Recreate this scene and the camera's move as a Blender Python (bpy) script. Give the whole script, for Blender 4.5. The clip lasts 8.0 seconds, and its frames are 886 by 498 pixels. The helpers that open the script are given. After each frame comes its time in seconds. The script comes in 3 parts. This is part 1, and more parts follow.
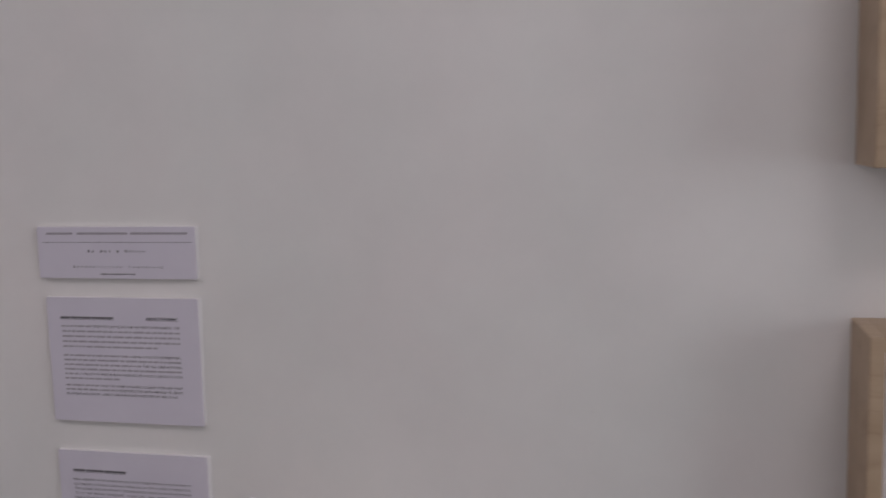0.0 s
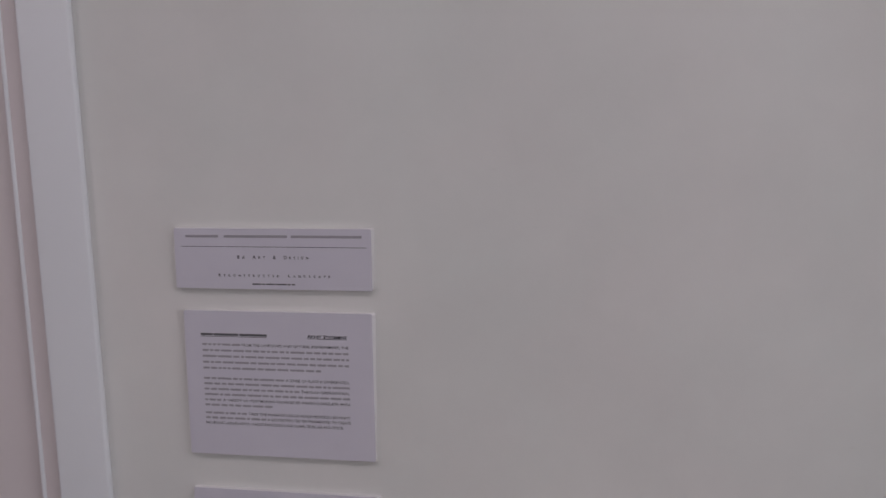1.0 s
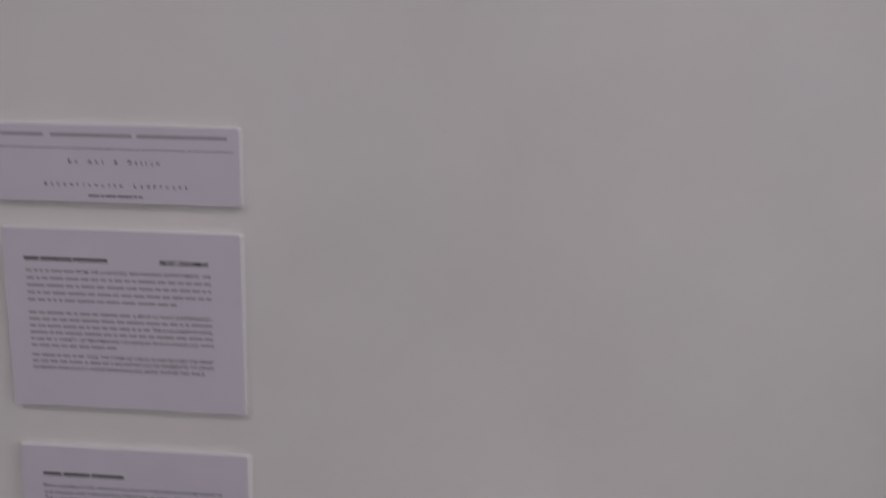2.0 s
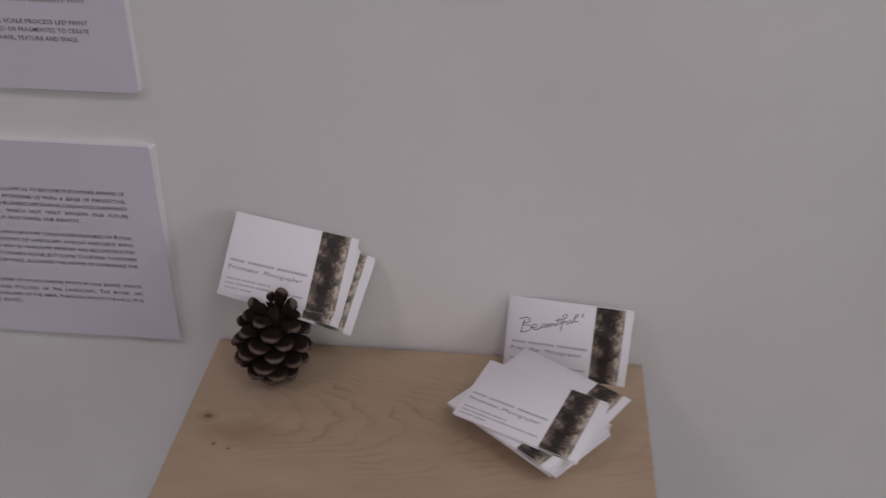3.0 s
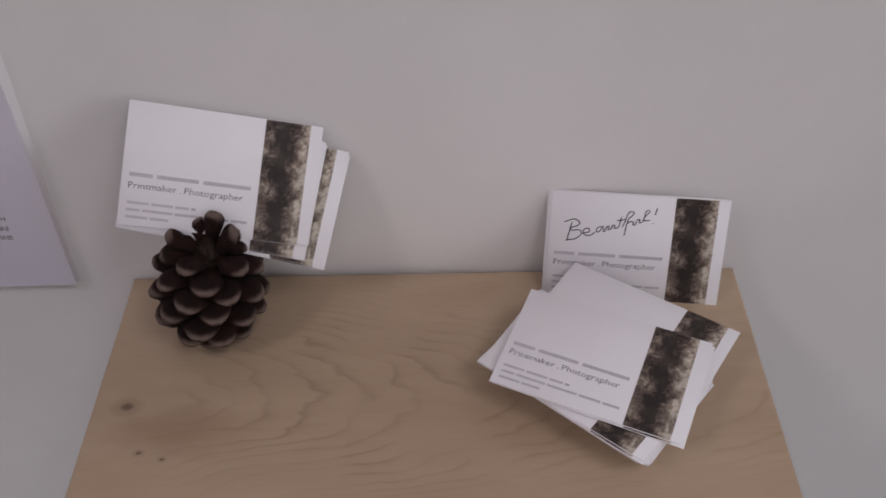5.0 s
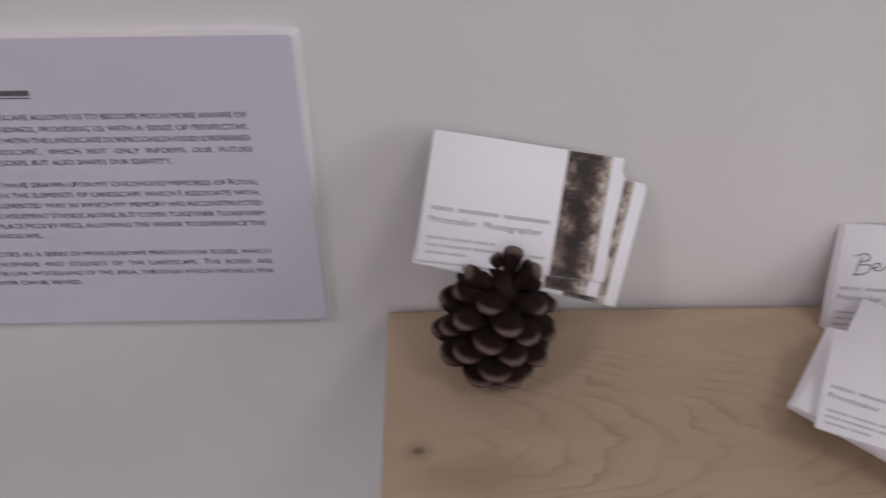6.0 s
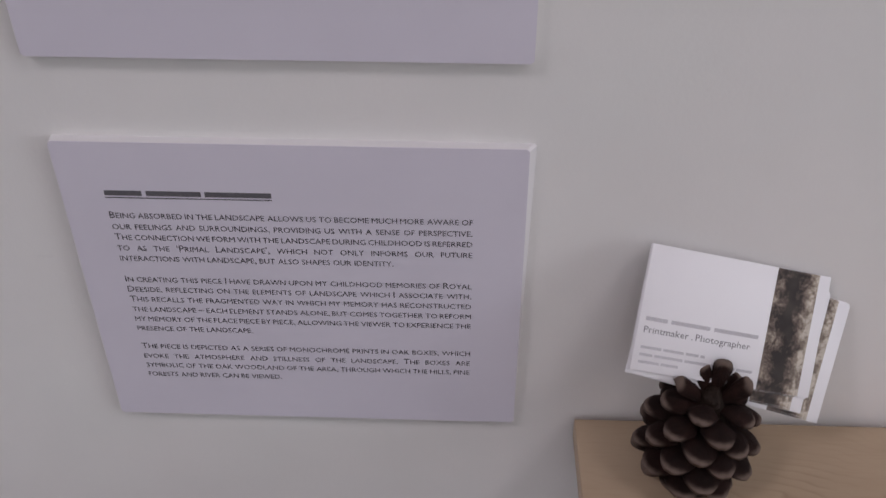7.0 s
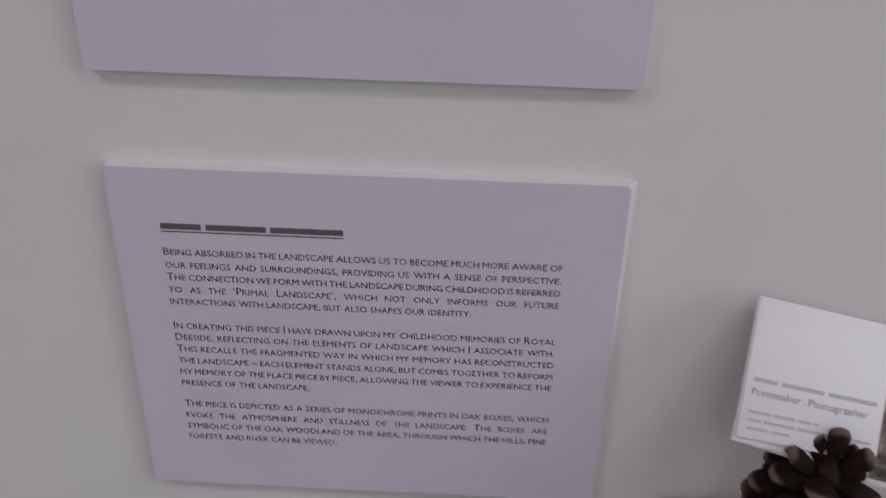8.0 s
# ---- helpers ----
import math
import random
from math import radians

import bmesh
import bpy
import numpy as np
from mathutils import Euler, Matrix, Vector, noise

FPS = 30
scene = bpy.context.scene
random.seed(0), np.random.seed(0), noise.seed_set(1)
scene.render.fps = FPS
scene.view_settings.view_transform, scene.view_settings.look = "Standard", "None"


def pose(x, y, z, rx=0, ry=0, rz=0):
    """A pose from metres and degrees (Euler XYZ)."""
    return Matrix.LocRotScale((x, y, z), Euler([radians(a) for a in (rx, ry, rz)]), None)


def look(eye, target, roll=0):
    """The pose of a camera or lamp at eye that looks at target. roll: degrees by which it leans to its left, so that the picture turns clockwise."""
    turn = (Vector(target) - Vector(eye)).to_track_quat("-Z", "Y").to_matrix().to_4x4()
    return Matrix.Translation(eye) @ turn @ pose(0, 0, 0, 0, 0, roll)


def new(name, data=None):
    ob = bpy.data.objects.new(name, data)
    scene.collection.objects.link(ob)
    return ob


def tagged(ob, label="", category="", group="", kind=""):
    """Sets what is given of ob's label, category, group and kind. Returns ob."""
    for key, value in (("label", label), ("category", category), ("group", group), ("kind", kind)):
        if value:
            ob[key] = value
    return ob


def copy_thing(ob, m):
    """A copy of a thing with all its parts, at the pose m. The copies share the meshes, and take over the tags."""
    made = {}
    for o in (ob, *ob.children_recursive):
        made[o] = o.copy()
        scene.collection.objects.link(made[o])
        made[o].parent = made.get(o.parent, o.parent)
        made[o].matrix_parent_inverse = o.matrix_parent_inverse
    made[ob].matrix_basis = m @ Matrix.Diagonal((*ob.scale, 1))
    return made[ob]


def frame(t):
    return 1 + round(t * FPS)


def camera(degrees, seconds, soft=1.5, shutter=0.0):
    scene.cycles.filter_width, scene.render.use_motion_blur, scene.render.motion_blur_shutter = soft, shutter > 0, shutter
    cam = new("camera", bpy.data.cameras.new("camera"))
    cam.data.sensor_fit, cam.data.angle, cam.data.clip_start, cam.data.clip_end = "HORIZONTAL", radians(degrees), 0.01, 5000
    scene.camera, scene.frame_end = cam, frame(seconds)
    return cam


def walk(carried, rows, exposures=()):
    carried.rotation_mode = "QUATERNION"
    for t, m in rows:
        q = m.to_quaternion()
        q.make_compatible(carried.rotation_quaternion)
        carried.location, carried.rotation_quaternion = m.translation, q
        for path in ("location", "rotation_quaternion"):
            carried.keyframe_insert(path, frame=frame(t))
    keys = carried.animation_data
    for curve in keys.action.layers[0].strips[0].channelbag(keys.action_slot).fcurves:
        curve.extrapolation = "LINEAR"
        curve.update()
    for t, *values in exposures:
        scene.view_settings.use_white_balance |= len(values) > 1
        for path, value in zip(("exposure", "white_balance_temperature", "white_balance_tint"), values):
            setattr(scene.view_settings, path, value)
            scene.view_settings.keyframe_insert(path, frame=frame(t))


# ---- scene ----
cam = camera(49.58, 8.0, soft=1.5, shutter=0.3)
PATH = [
    (0, (0.7324, -1.0074, 1.5268), (0.6186, -0.5243, 1.4663), -1.50),
    (0.3, (0.6539, -0.948, 1.5465), (0.5264, -0.4712, 1.4659), -1.61),
    (0.5, (0.5835, -0.9347, 1.5381), (0.4624, -0.4556, 1.4619), -1.16),
    (0.8, (0.5042, -0.8962, 1.5314), (0.3872, -0.4152, 1.461), -1.49),
    (1, (0.443, -0.9036, 1.5401), (0.3513, -0.4173, 1.4686), -1.00),
    (1.3, (0.4053, -0.872, 1.5229), (0.342, -0.3804, 1.4574), -0.34),
    (1.5, (0.4015, -0.847, 1.5118), (0.3486, -0.354, 1.4476), 0.14),
    (1.7, (0.4089, -0.8, 1.5106), (0.3612, -0.3075, 1.4383), 0.53),
    (2.8, (0.4573, -0.5951, 1.4465), (0.424, -0.1615, 1.1998), 1.41),
    (3, (0.4358, -0.5528, 1.4322), (0.4049, -0.1307, 1.1661), 0.94),
    (3.1, (0.4271, -0.5228, 1.4255), (0.3968, -0.1060, 1.1509), 0.54),
    (3.3, (0.4093, -0.4822, 1.3973), (0.3974, -0.0722, 1.1114), 0.17),
    (3.5, (0.3768, -0.4619, 1.3858), (0.4022, -0.0570, 1.0936), 2.49),
    (3.6, (0.3697, -0.4571, 1.3809), (0.4078, -0.0528, 1.0892), 3.15),
    (3.9, (0.3583, -0.4237, 1.3651), (0.4343, -0.0358, 1.0589), 5.33),
    (4, (0.3604, -0.4156, 1.3692), (0.437, -0.0331, 1.0564), 5.52),
    (4.2, (0.3765, -0.3898, 1.361), (0.4462, -0.0097, 1.0438), 4.70),
    (5.3, (0.3914, -0.3524, 1.3404), (0.3799, 0.0115, 0.9977), -1.93),
    (5.5, (0.3611, -0.3466, 1.3445), (0.3566, 0.0182, 1.0025), -1.23),
    (5.7, (0.3214, -0.3386, 1.3409), (0.3189, 0.0288, 1.0017), -1.14),
    (5.9, (0.2791, -0.3321, 1.3395), (0.2752, 0.0357, 1.0008), -1.06),
    (6, (0.2570, -0.3315, 1.3380), (0.2580, 0.0385, 1.0017), -0.70),
    (6.1, (0.2399, -0.3287, 1.3405), (0.2332, 0.0419, 1.0049), -1.32),
    (6.3, (0.2099, -0.3306, 1.3422), (0.2009, 0.0468, 1.0144), -1.36),
    (6.5, (0.1886, -0.3298, 1.3482), (0.1790, 0.0525, 1.0260), -0.91),
    (6.7, (0.1803, -0.3353, 1.3471), (0.1653, 0.0571, 1.0377), -0.76),
    (7, (0.1767, -0.3400, 1.3494), (0.1621, 0.0624, 1.0530), 0.01),
    (7.5, (0.1666, -0.3450, 1.3497), (0.1499, 0.0687, 1.0694), 0.84),
    (7.8, (0.149, -0.3268, 1.3289), (0.1367, 0.0913, 1.055), 1.58),
    (8, (0.1421, -0.3252, 1.3056), (0.1261, 0.1088, 1.0578), 1.36),
]
walk(cam, [(t, look(eye, target, roll)) for t, eye, target, roll in PATH],
     exposures=[(0.0, -0.09, 6560, 10.6), (0.6, -0.14, 6520, 10.6), (1.5, -0.17, 6510, 10.7), (3.0, -0.16, 6520, 12), (4.2, 0.03, 6530, 12.2), (5.5, 0.14, 6495, 11.4), (6.5, 0.34, 6415, 10.1), (7.0, 0.26, 6395, 10.0), (7.5, 0.23, 6375, 9.6), (8.0, 0.14, 6350, 8.4)])

# ---- heights and planes (metres) ----
Z0 = 1.15            # upper edge of the lowest text board
WALL_Y = 0.005       # face of the wall; the boards' faces lie at y = 0
ROOM_L, ROOM_R, ROOM_BACK, ROOM_H = -2.2, 3.4, -3.6, 2.9
TOP_Z = Z0 - 0.1558  # upper face of the oak shelf

# ---- world and light ----
world = bpy.data.worlds.new("world")
world.use_nodes = True
scene.world = world
sky = world.node_tree.nodes.new("ShaderNodeTexSky")
sky.sky_type, sky.sun_disc = "NISHITA", False
sky.sun_elevation, sky.sun_rotation = radians(40), radians(200)
world.node_tree.links.new(sky.outputs[0], world.node_tree.nodes["Background"].inputs[0])
world.node_tree.nodes["Background"].inputs[1].default_value = 0.1

# Unseen ceiling lamps: two follow the cast shadows, the rear one is added fill
LAMPS = [  # x, y, length, width, watts, colour
    (-1.0, -1.1, 0.4, 0.4, 8.2, (1.0, 0.885, 0.955)),
    (1.25, -1.1, 0.6, 0.6, 7.6, (1.0, 0.915, 0.96)),
    (0.3, -2.75, 0.6, 0.6, 6.8, (0.975, 0.915, 0.98)),
]
for x, y, lx, ly, watts, colour in LAMPS:
    lamp = bpy.data.lights.new("ceiling_lamp", "AREA")
    lamp.shape, lamp.size, lamp.size_y, lamp.energy, lamp.color = "RECTANGLE", lx, ly, watts, colour
    new("ceiling_lamp", lamp).matrix_world = look((x, y, ROOM_H - 0.055), (x, y, 0))

# daylight through the window in the side wall
WIN_Y0, WIN_Y1, WIN_Z0, WIN_Z1 = -2.1, -0.75, 0.95, 2.25
daylight = bpy.data.lights.new("window_daylight", "AREA")
daylight.shape, daylight.size, daylight.size_y = "RECTANGLE", WIN_Z1 - WIN_Z0 - 0.1, WIN_Y1 - WIN_Y0 - 0.1
daylight.energy, daylight.color = 21.0, (0.93, 0.945, 1.0)
new("window_daylight", daylight).matrix_world = look((ROOM_R + 0.03, (WIN_Y0 + WIN_Y1) / 2, (WIN_Z0 + WIN_Z1) / 2), (0, (WIN_Y0 + WIN_Y1) / 2, (WIN_Z0 + WIN_Z1) / 2))


# ---- materials ----
class Mat:
    """A node material with a Principled shader and a few short-hands."""

    def __init__(self, name, rough=0.6, spec=0.5):
        self.mat = bpy.data.materials.new(name)
        self.mat.use_nodes = True
        self.n, self.l = self.mat.node_tree.nodes, self.mat.node_tree.links
        self.p = self.n["Principled BSDF"]
        self.p.inputs["Roughness"].default_value = rough
        self.p.inputs["Specular IOR Level"].default_value = spec

    def coords(self, scale=(1, 1, 1), kind="Object", move=(0, 0, 0)):
        tc, mp = self.n.new("ShaderNodeTexCoord"), self.n.new("ShaderNodeMapping")
        self.l.new(tc.outputs[kind], mp.inputs[0])
        mp.inputs["Scale"].default_value, mp.inputs["Location"].default_value = scale, move
        return mp.outputs[0]

    def noise(self, vec, scale, detail=4, rough=0.55, distort=0.0):
        t = self.n.new("ShaderNodeTexNoise")
        self.l.new(vec, t.inputs["Vector"])
        t.inputs["Scale"].default_value, t.inputs["Detail"].default_value = scale, detail
        t.inputs["Roughness"].default_value, t.inputs["Distortion"].default_value = rough, distort
        return t.outputs["Fac"]

    def ramp(self, fac, stops, smooth=False):
        r = self.n.new("ShaderNodeValToRGB")
        r.color_ramp.interpolation = "EASE" if smooth else "LINEAR"
        while len(r.color_ramp.elements) < len(stops):
            r.color_ramp.elements.new(0.5)
        for e, (at, c) in zip(r.color_ramp.elements, stops):
            e.position, e.color = at, (*c, 1) if len(c) == 3 else c
        self.l.new(fac, r.inputs[0])
        return r.outputs[0]

    def put(self, socket, value):
        if hasattr(value, "is_linked"):
            self.l.new(value, socket)
        else:
            socket.default_value = value

    def math(self, op, a, b=0.0, clamp=False):
        m = self.n.new("ShaderNodeMath")
        m.operation, m.use_clamp = op, clamp
        self.put(m.inputs[0], a)
        self.put(m.inputs[1], b)
        return m.outputs[0]

    def mix(self, fac, a, b, how="MIX"):
        m = self.n.new("ShaderNodeMix")
        m.data_type, m.blend_type = "RGBA", how
        for socket, value in ((m.inputs[0], fac), (m.inputs[6], a), (m.inputs[7], b)):
            if isinstance(value, tuple):
                value = (*value, 1)
            self.put(socket, value)
        return m.outputs[2]

    def split(self, vec):
        s = self.n.new("ShaderNodeSeparateXYZ")
        self.l.new(vec, s.inputs[0])
        return s.outputs

    def colour(self, value):
        self.put(self.p.inputs["Base Color"], (*value, 1) if isinstance(value, tuple) else value)
        return self

    def rough(self, value):
        self.put(self.p.inputs["Roughness"], value)
        return self

    def bump(self, height, distance=0.001, strength=0.5):
        b = self.n.new("ShaderNodeBump")
        b.inputs["Distance"].default_value, b.inputs["Strength"].default_value = distance, strength
        self.l.new(height, b.inputs["Height"])
        self.l.new(b.outputs[0], self.p.inputs["Normal"])
        return self


def painted(name, light, dark, rough, grain=900.0, depth=0.0004):
    m = Mat(name, rough, 0.4)
    v = m.coords()
    broad = m.noise(v, 3.0, 5, 0.6)
    fine = m.noise(v, grain, 2)
    m.colour(m.ramp(broad, [(0.3, dark), (0.7, light)]))
    return m.bump(fine, depth, 0.35).mat


def wall_paint():
    """White emulsion: broad patches of slightly warmer and cooler white, roller texture and a few faint scuffs."""
    m = Mat("white_wall_paint", 0.85, 0.35)
    v = m.coords()
    warm = m.ramp(m.noise(v, 2.6, 4, 0.6), [(0.32, (0.775, 0.782, 0.765)), (0.68, (0.800, 0.770, 0.760))])
    tone = m.ramp(m.noise(m.coords(move=(3.1, 1.7, 0.4)), 5.5, 5, 0.62), [(0.3, (0.955, 0.955, 0.955)), (0.7, (1.03, 1.03, 1.03))])
    c = m.mix(1.0, warm, tone, "MULTIPLY")
    scuff = m.ramp(m.noise(m.coords((9, 9, 30)), 3.0, 6, 0.7), [(0.66, (0, 0, 0)), (0.80, (0.25, 0.25, 0.25))])
    c = m.mix(scuff, c, (0.60, 0.585, 0.575))
    m.colour(c)
    stipple = m.math("ADD", m.noise(v, 420, 3, 0.6), m.math("MULTIPLY", m.noise(v, 40, 2), 1.5))
    return m.bump(stipple, 0.0005, 0.16).mat


WALL_PAINT = wall_paint()
DOOR_PAINT = painted("pale_pink_white_gloss", (0.76, 0.69, 0.70), (0.72, 0.65, 0.66), 0.4, 500, 0.0003)
TRIM_PAINT = painted("white_gloss_paint", (0.87, 0.88, 0.92), (0.84, 0.85, 0.89), 0.38, 500, 0.0003)
CEILING_PAINT = painted("ceiling_paint", (0.8, 0.8, 0.79), (0.76, 0.76, 0.75), 0.9)
FLOOR_PAINT = painted("grey_floor_paint", (0.16, 0.155, 0.15), (0.12, 0.116, 0.112), 0.5, 60, 0.001)
FOAM = painted("white_foam_core", (0.79, 0.77, 0.785), (0.75, 0.73, 0.745), 0.8, 1500, 0.0006)


def paper(name, light, dark, rough=0.7):
    m = Mat(name, rough, 0.35)
    v = m.coords()
    fine = m.noise(v, 2500, 2)
    m.colour(m.ramp(m.noise(v, 18, 4), [(0.3, dark), (0.7, light)]))
    return m.bump(fine, 0.0001, 0.25).mat


LILAC_PAPER = paper("lilac_white_paper", (0.695, 0.667, 0.75), (0.665, 0.637, 0.72))
CARD_STOCK = paper("white_card_stock", (0.875, 0.862, 0.89), (0.84, 0.828, 0.855), 0.5)


def ink(name, c, rough=0.6):
    m = Mat(name, rough, 0.3)
    return m.colour(m.ramp(m.noise(m.coords(), 1800, 3), [(0.3, c), (0.75, tuple(x * 1.5 + 0.01 for x in c))])).mat


BLACK_INK = ink("black_ink", (0.02, 0.019, 0.026))
SOFT_INK = ink("grey_ink", (0.10, 0.095, 0.105))
FAINT_INK = ink("faint_ink", (0.30, 0.282, 0.315))
CARD_INK = ink("pale_grey_print", (0.42, 0.405, 0.43))
CARD_TEXT = ink("grey_print", (0.13, 0.122, 0.135))
PEN_INK = ink("black_pen", (0.03, 0.03, 0.035))


def oak(name, knots=(), arch=None):
    """Planed oak, grain along x. arch: apex line (y) of a cathedral figure of nested arches that point to +x."""
    m = Mat(name, 0.5, 0.4)
    v = m.coords()
    x, y, z = m.split(v)
    warp = m.noise(v, 7.0, 3, 0.5)
    slow = m.noise(m.coords((4.0, 9.0, 9.0)), 1.0, 3, 0.5, 1.4)
    # growth rings: sharp dark late wood that fades into pale early wood
    if arch is None:
        level = m.math("MULTIPLY", slow, 9.0)
        figure = m.ramp(slow, [(0.0, (0.25, 0.25, 0.25)), (1.0, (0.35, 0.35, 0.35))])
    else:
        bend = m.math("MULTIPLY", m.math("SUBTRACT", m.noise(m.coords((9, 26, 9)), 1.0, 2, 0.5), 0.5), 0.030)
        dy = m.math("ADD", m.math("SUBTRACT", y, arch), bend)
        limb = m.math("POWER", m.math("ABSOLUTE", dy), 1.8)
        reach = m.math("ADD", x, m.math("MULTIPLY", limb, 26.0))
        reach = m.math("ADD", reach, m.math("MULTIPLY", m.math("SUBTRACT", m.noise(m.coords((14, 38, 14)), 1.0, 3, 0.55), 0.5), 0.050))
        reach = m.math("ADD", reach, m.math("MULTIPLY", m.math("SUBTRACT", m.noise(m.coords((70, 120, 70)), 1.0, 2, 0.5), 0.5), 0.011))
        reach = m.math("MAXIMUM", m.math("ADD", reach, 0.10), 0.01)
        level = m.math("MULTIPLY", m.math("POWER", reach, 0.8), 43.0)
        wide = m.ramp(m.math("ABSOLUTE", dy), [(0.0, (1, 1, 1)), (0.035, (0.85, 0.85, 0.85)), (0.065, (0.15, 0.15, 0.15))], True)
        along = m.ramp(x, [(0.02, (0.12, 0.12, 0.12)), (0.065, (0.8, 0.8, 0.8)), (0.13, (0.95, 0.95, 0.95)), (0.26, (0.45, 0.45, 0.45))], True)
        patchy = m.ramp(m.noise(v, 26, 2), [(0.40, (0.03, 0.03, 0.03)), (0.64, (0.8, 0.8, 0.8))])
        figure = m.mix(1.0, m.mix(1.0, wide, along, "MULTIPLY"), patchy, "MULTIPLY")
    for kx, ky, size in knots:
        dx, dk = m.math("MULTIPLY", m.math("SUBTRACT", x, kx), 0.55), m.math("SUBTRACT", y, ky)
        far = m.math("SQRT", m.math("ADD", m.math("MULTIPLY", dx, dx), m.math("MULTIPLY", dk, dk)))
        level = m.math("ADD", level, m.math("DIVIDE", size * 1.4, m.math("ADD", far, size * 0.9)))
    ring = m.math("FRACT", level)
    late = m.ramp(ring, [(0.0, (0, 0, 0)), (0.08, (0.45, 0.45, 0.45)), (0.14, (0.85, 0.85, 0.85)), (0.24, (0.40, 0.40, 0.40)), (0.42, (0.10, 0.10, 0.10)), (1.0, (0, 0, 0))])
    late = m.mix(1.0, late, figure, "MULTIPLY")
    pale = m.ramp(m.noise(m.coords((5, 22, 22)), 1.0, 4, 0.6), [(0.3, (0.425, 0.318, 0.218)), (0.7, (0.495, 0.380, 0.268))])
    c = m.mix(late, pale, (0.270, 0.184, 0.120))
    tone = m.ramp(m.noise(m.coords((3, 10, 10)), 1.6, 4), [(0.3, (0.88, 0.85, 0.82)), (0.7, (1.05, 1.05, 1.05))])
    c = m.mix(1.0, c, tone, "MULTIPLY")
    streak = m.noise(m.coords((35, 900, 900)), 1.0, 3, 0.6)
    c = m.mix(m.ramp(streak, [(0.55, (0, 0, 0)), (0.8, (0.18, 0.18, 0.18))]), c, (0.27, 0.185, 0.115))
    if knots:
        # warm brown cloud beside the small knots
        dx, dk = m.math("MULTIPLY", m.math("SUBTRACT", x, 0.040), 0.45), m.math("SUBTRACT", y, -0.097)
        far = m.math("SQRT", m.math("ADD", m.math("MULTIPLY", dx, dx), m.math("MULTIPLY", dk, dk)))
        far = m.math("ADD", far, m.math("MULTIPLY", m.math("SUBTRACT", m.noise(m.coords((30, 70, 30)), 1.0, 3), 0.5), 0.016))
        c = m.mix(m.ramp(m.math("DIVIDE", far, 0.02), [(0.1, (0.55, 0.55, 0.55)), (0.9, (0, 0, 0))], True), c, (0.275, 0.178, 0.108))
    for kx, ky, size in knots:
        dx, dk = m.math("MULTIPLY", m.math("SUBTRACT", x, kx), 0.75), m.math("SUBTRACT", y, ky)
        far = m.math("SQRT", m.math("ADD", m.math("MULTIPLY", dx, dx), m.math("MULTIPLY", dk, dk)))
        far = m.math("ADD", far, m.math("MULTIPLY", m.math("SUBTRACT", warp, 0.5), size * 0.8))
        spot = m.ramp(m.math("DIVIDE", far, size * 2.4), [(0.0, (0.9, 0.9, 0.9)), (0.3, (0.65, 0.65, 0.65)), (0.42, (0.25, 0.25, 0.25)), (1.0, (0, 0, 0))])
        c = m.mix(spot, c, (0.085, 0.05, 0.03))
    m.colour(c)
    m.rough(m.ramp(streak, [(0.3, (0.42, 0.42, 0.42)), (0.7, (0.6, 0.6, 0.6))]))
    return m.bump(streak, 0.0002, 0.3).mat


OAK_TOP = oak("knotty_oak", [(0.0155, -0.0830, 0.0029), (0.0262, -0.1085, 0.0011), (0.0370, -0.1120, 0.0009)], -0.078)
OAK = oak("plain_oak")


def woodland_print():
    """A sepia photograph of trees: a dark trunk-like column between pale speckled edges."""
    m = Mat("sepia_woodland_print", 0.5, 0.4)
    v = m.coords()
    u = m.split(m.coords(kind="Generated"))[0]
    off = m.math("ABSOLUTE", m.math("SUBTRACT", u, 0.46))
    sway = m.math("MULTIPLY", m.math("SUBTRACT", m.noise(v, 110, 2), 0.5), 0.8)
    blot = m.noise(m.coords((1, 0.8, 1)), 230, 4, 0.58, 0.5)
    leaf = m.noise(v, 720, 3, 0.6)
    edge = m.math("ADD", m.math("MULTIPLY", m.math("ADD", off, sway), 1.25), m.math("MULTIPLY", m.math("SUBTRACT", blot, 0.5), 1.5))
    edge = m.math("ADD", edge, m.math("MULTIPLY", m.math("SUBTRACT", leaf, 0.5), 0.75))
    edge = m.math("ADD", edge, m.math("MULTIPLY", m.math("SUBTRACT", u, 0.5), 0.2))
    c = m.ramp(edge, [(0.08, (0.021, 0.0145, 0.0125)), (0.30, (0.082, 0.057, 0.047)), (0.50, (0.185, 0.145, 0.118)), (0.66, (0.33, 0.275, 0.22)), (0.90, (0.62, 0.56, 0.48))])
    haze = m.noise(v, 70, 2)
    c = m.mix(m.ramp(haze, [(0.45, (0, 0, 0)), (0.75, (0.4, 0.4, 0.4))]), c, (0.110, 0.088, 0.074))
    return m.colour(c).mat


PRINT = woodland_print()


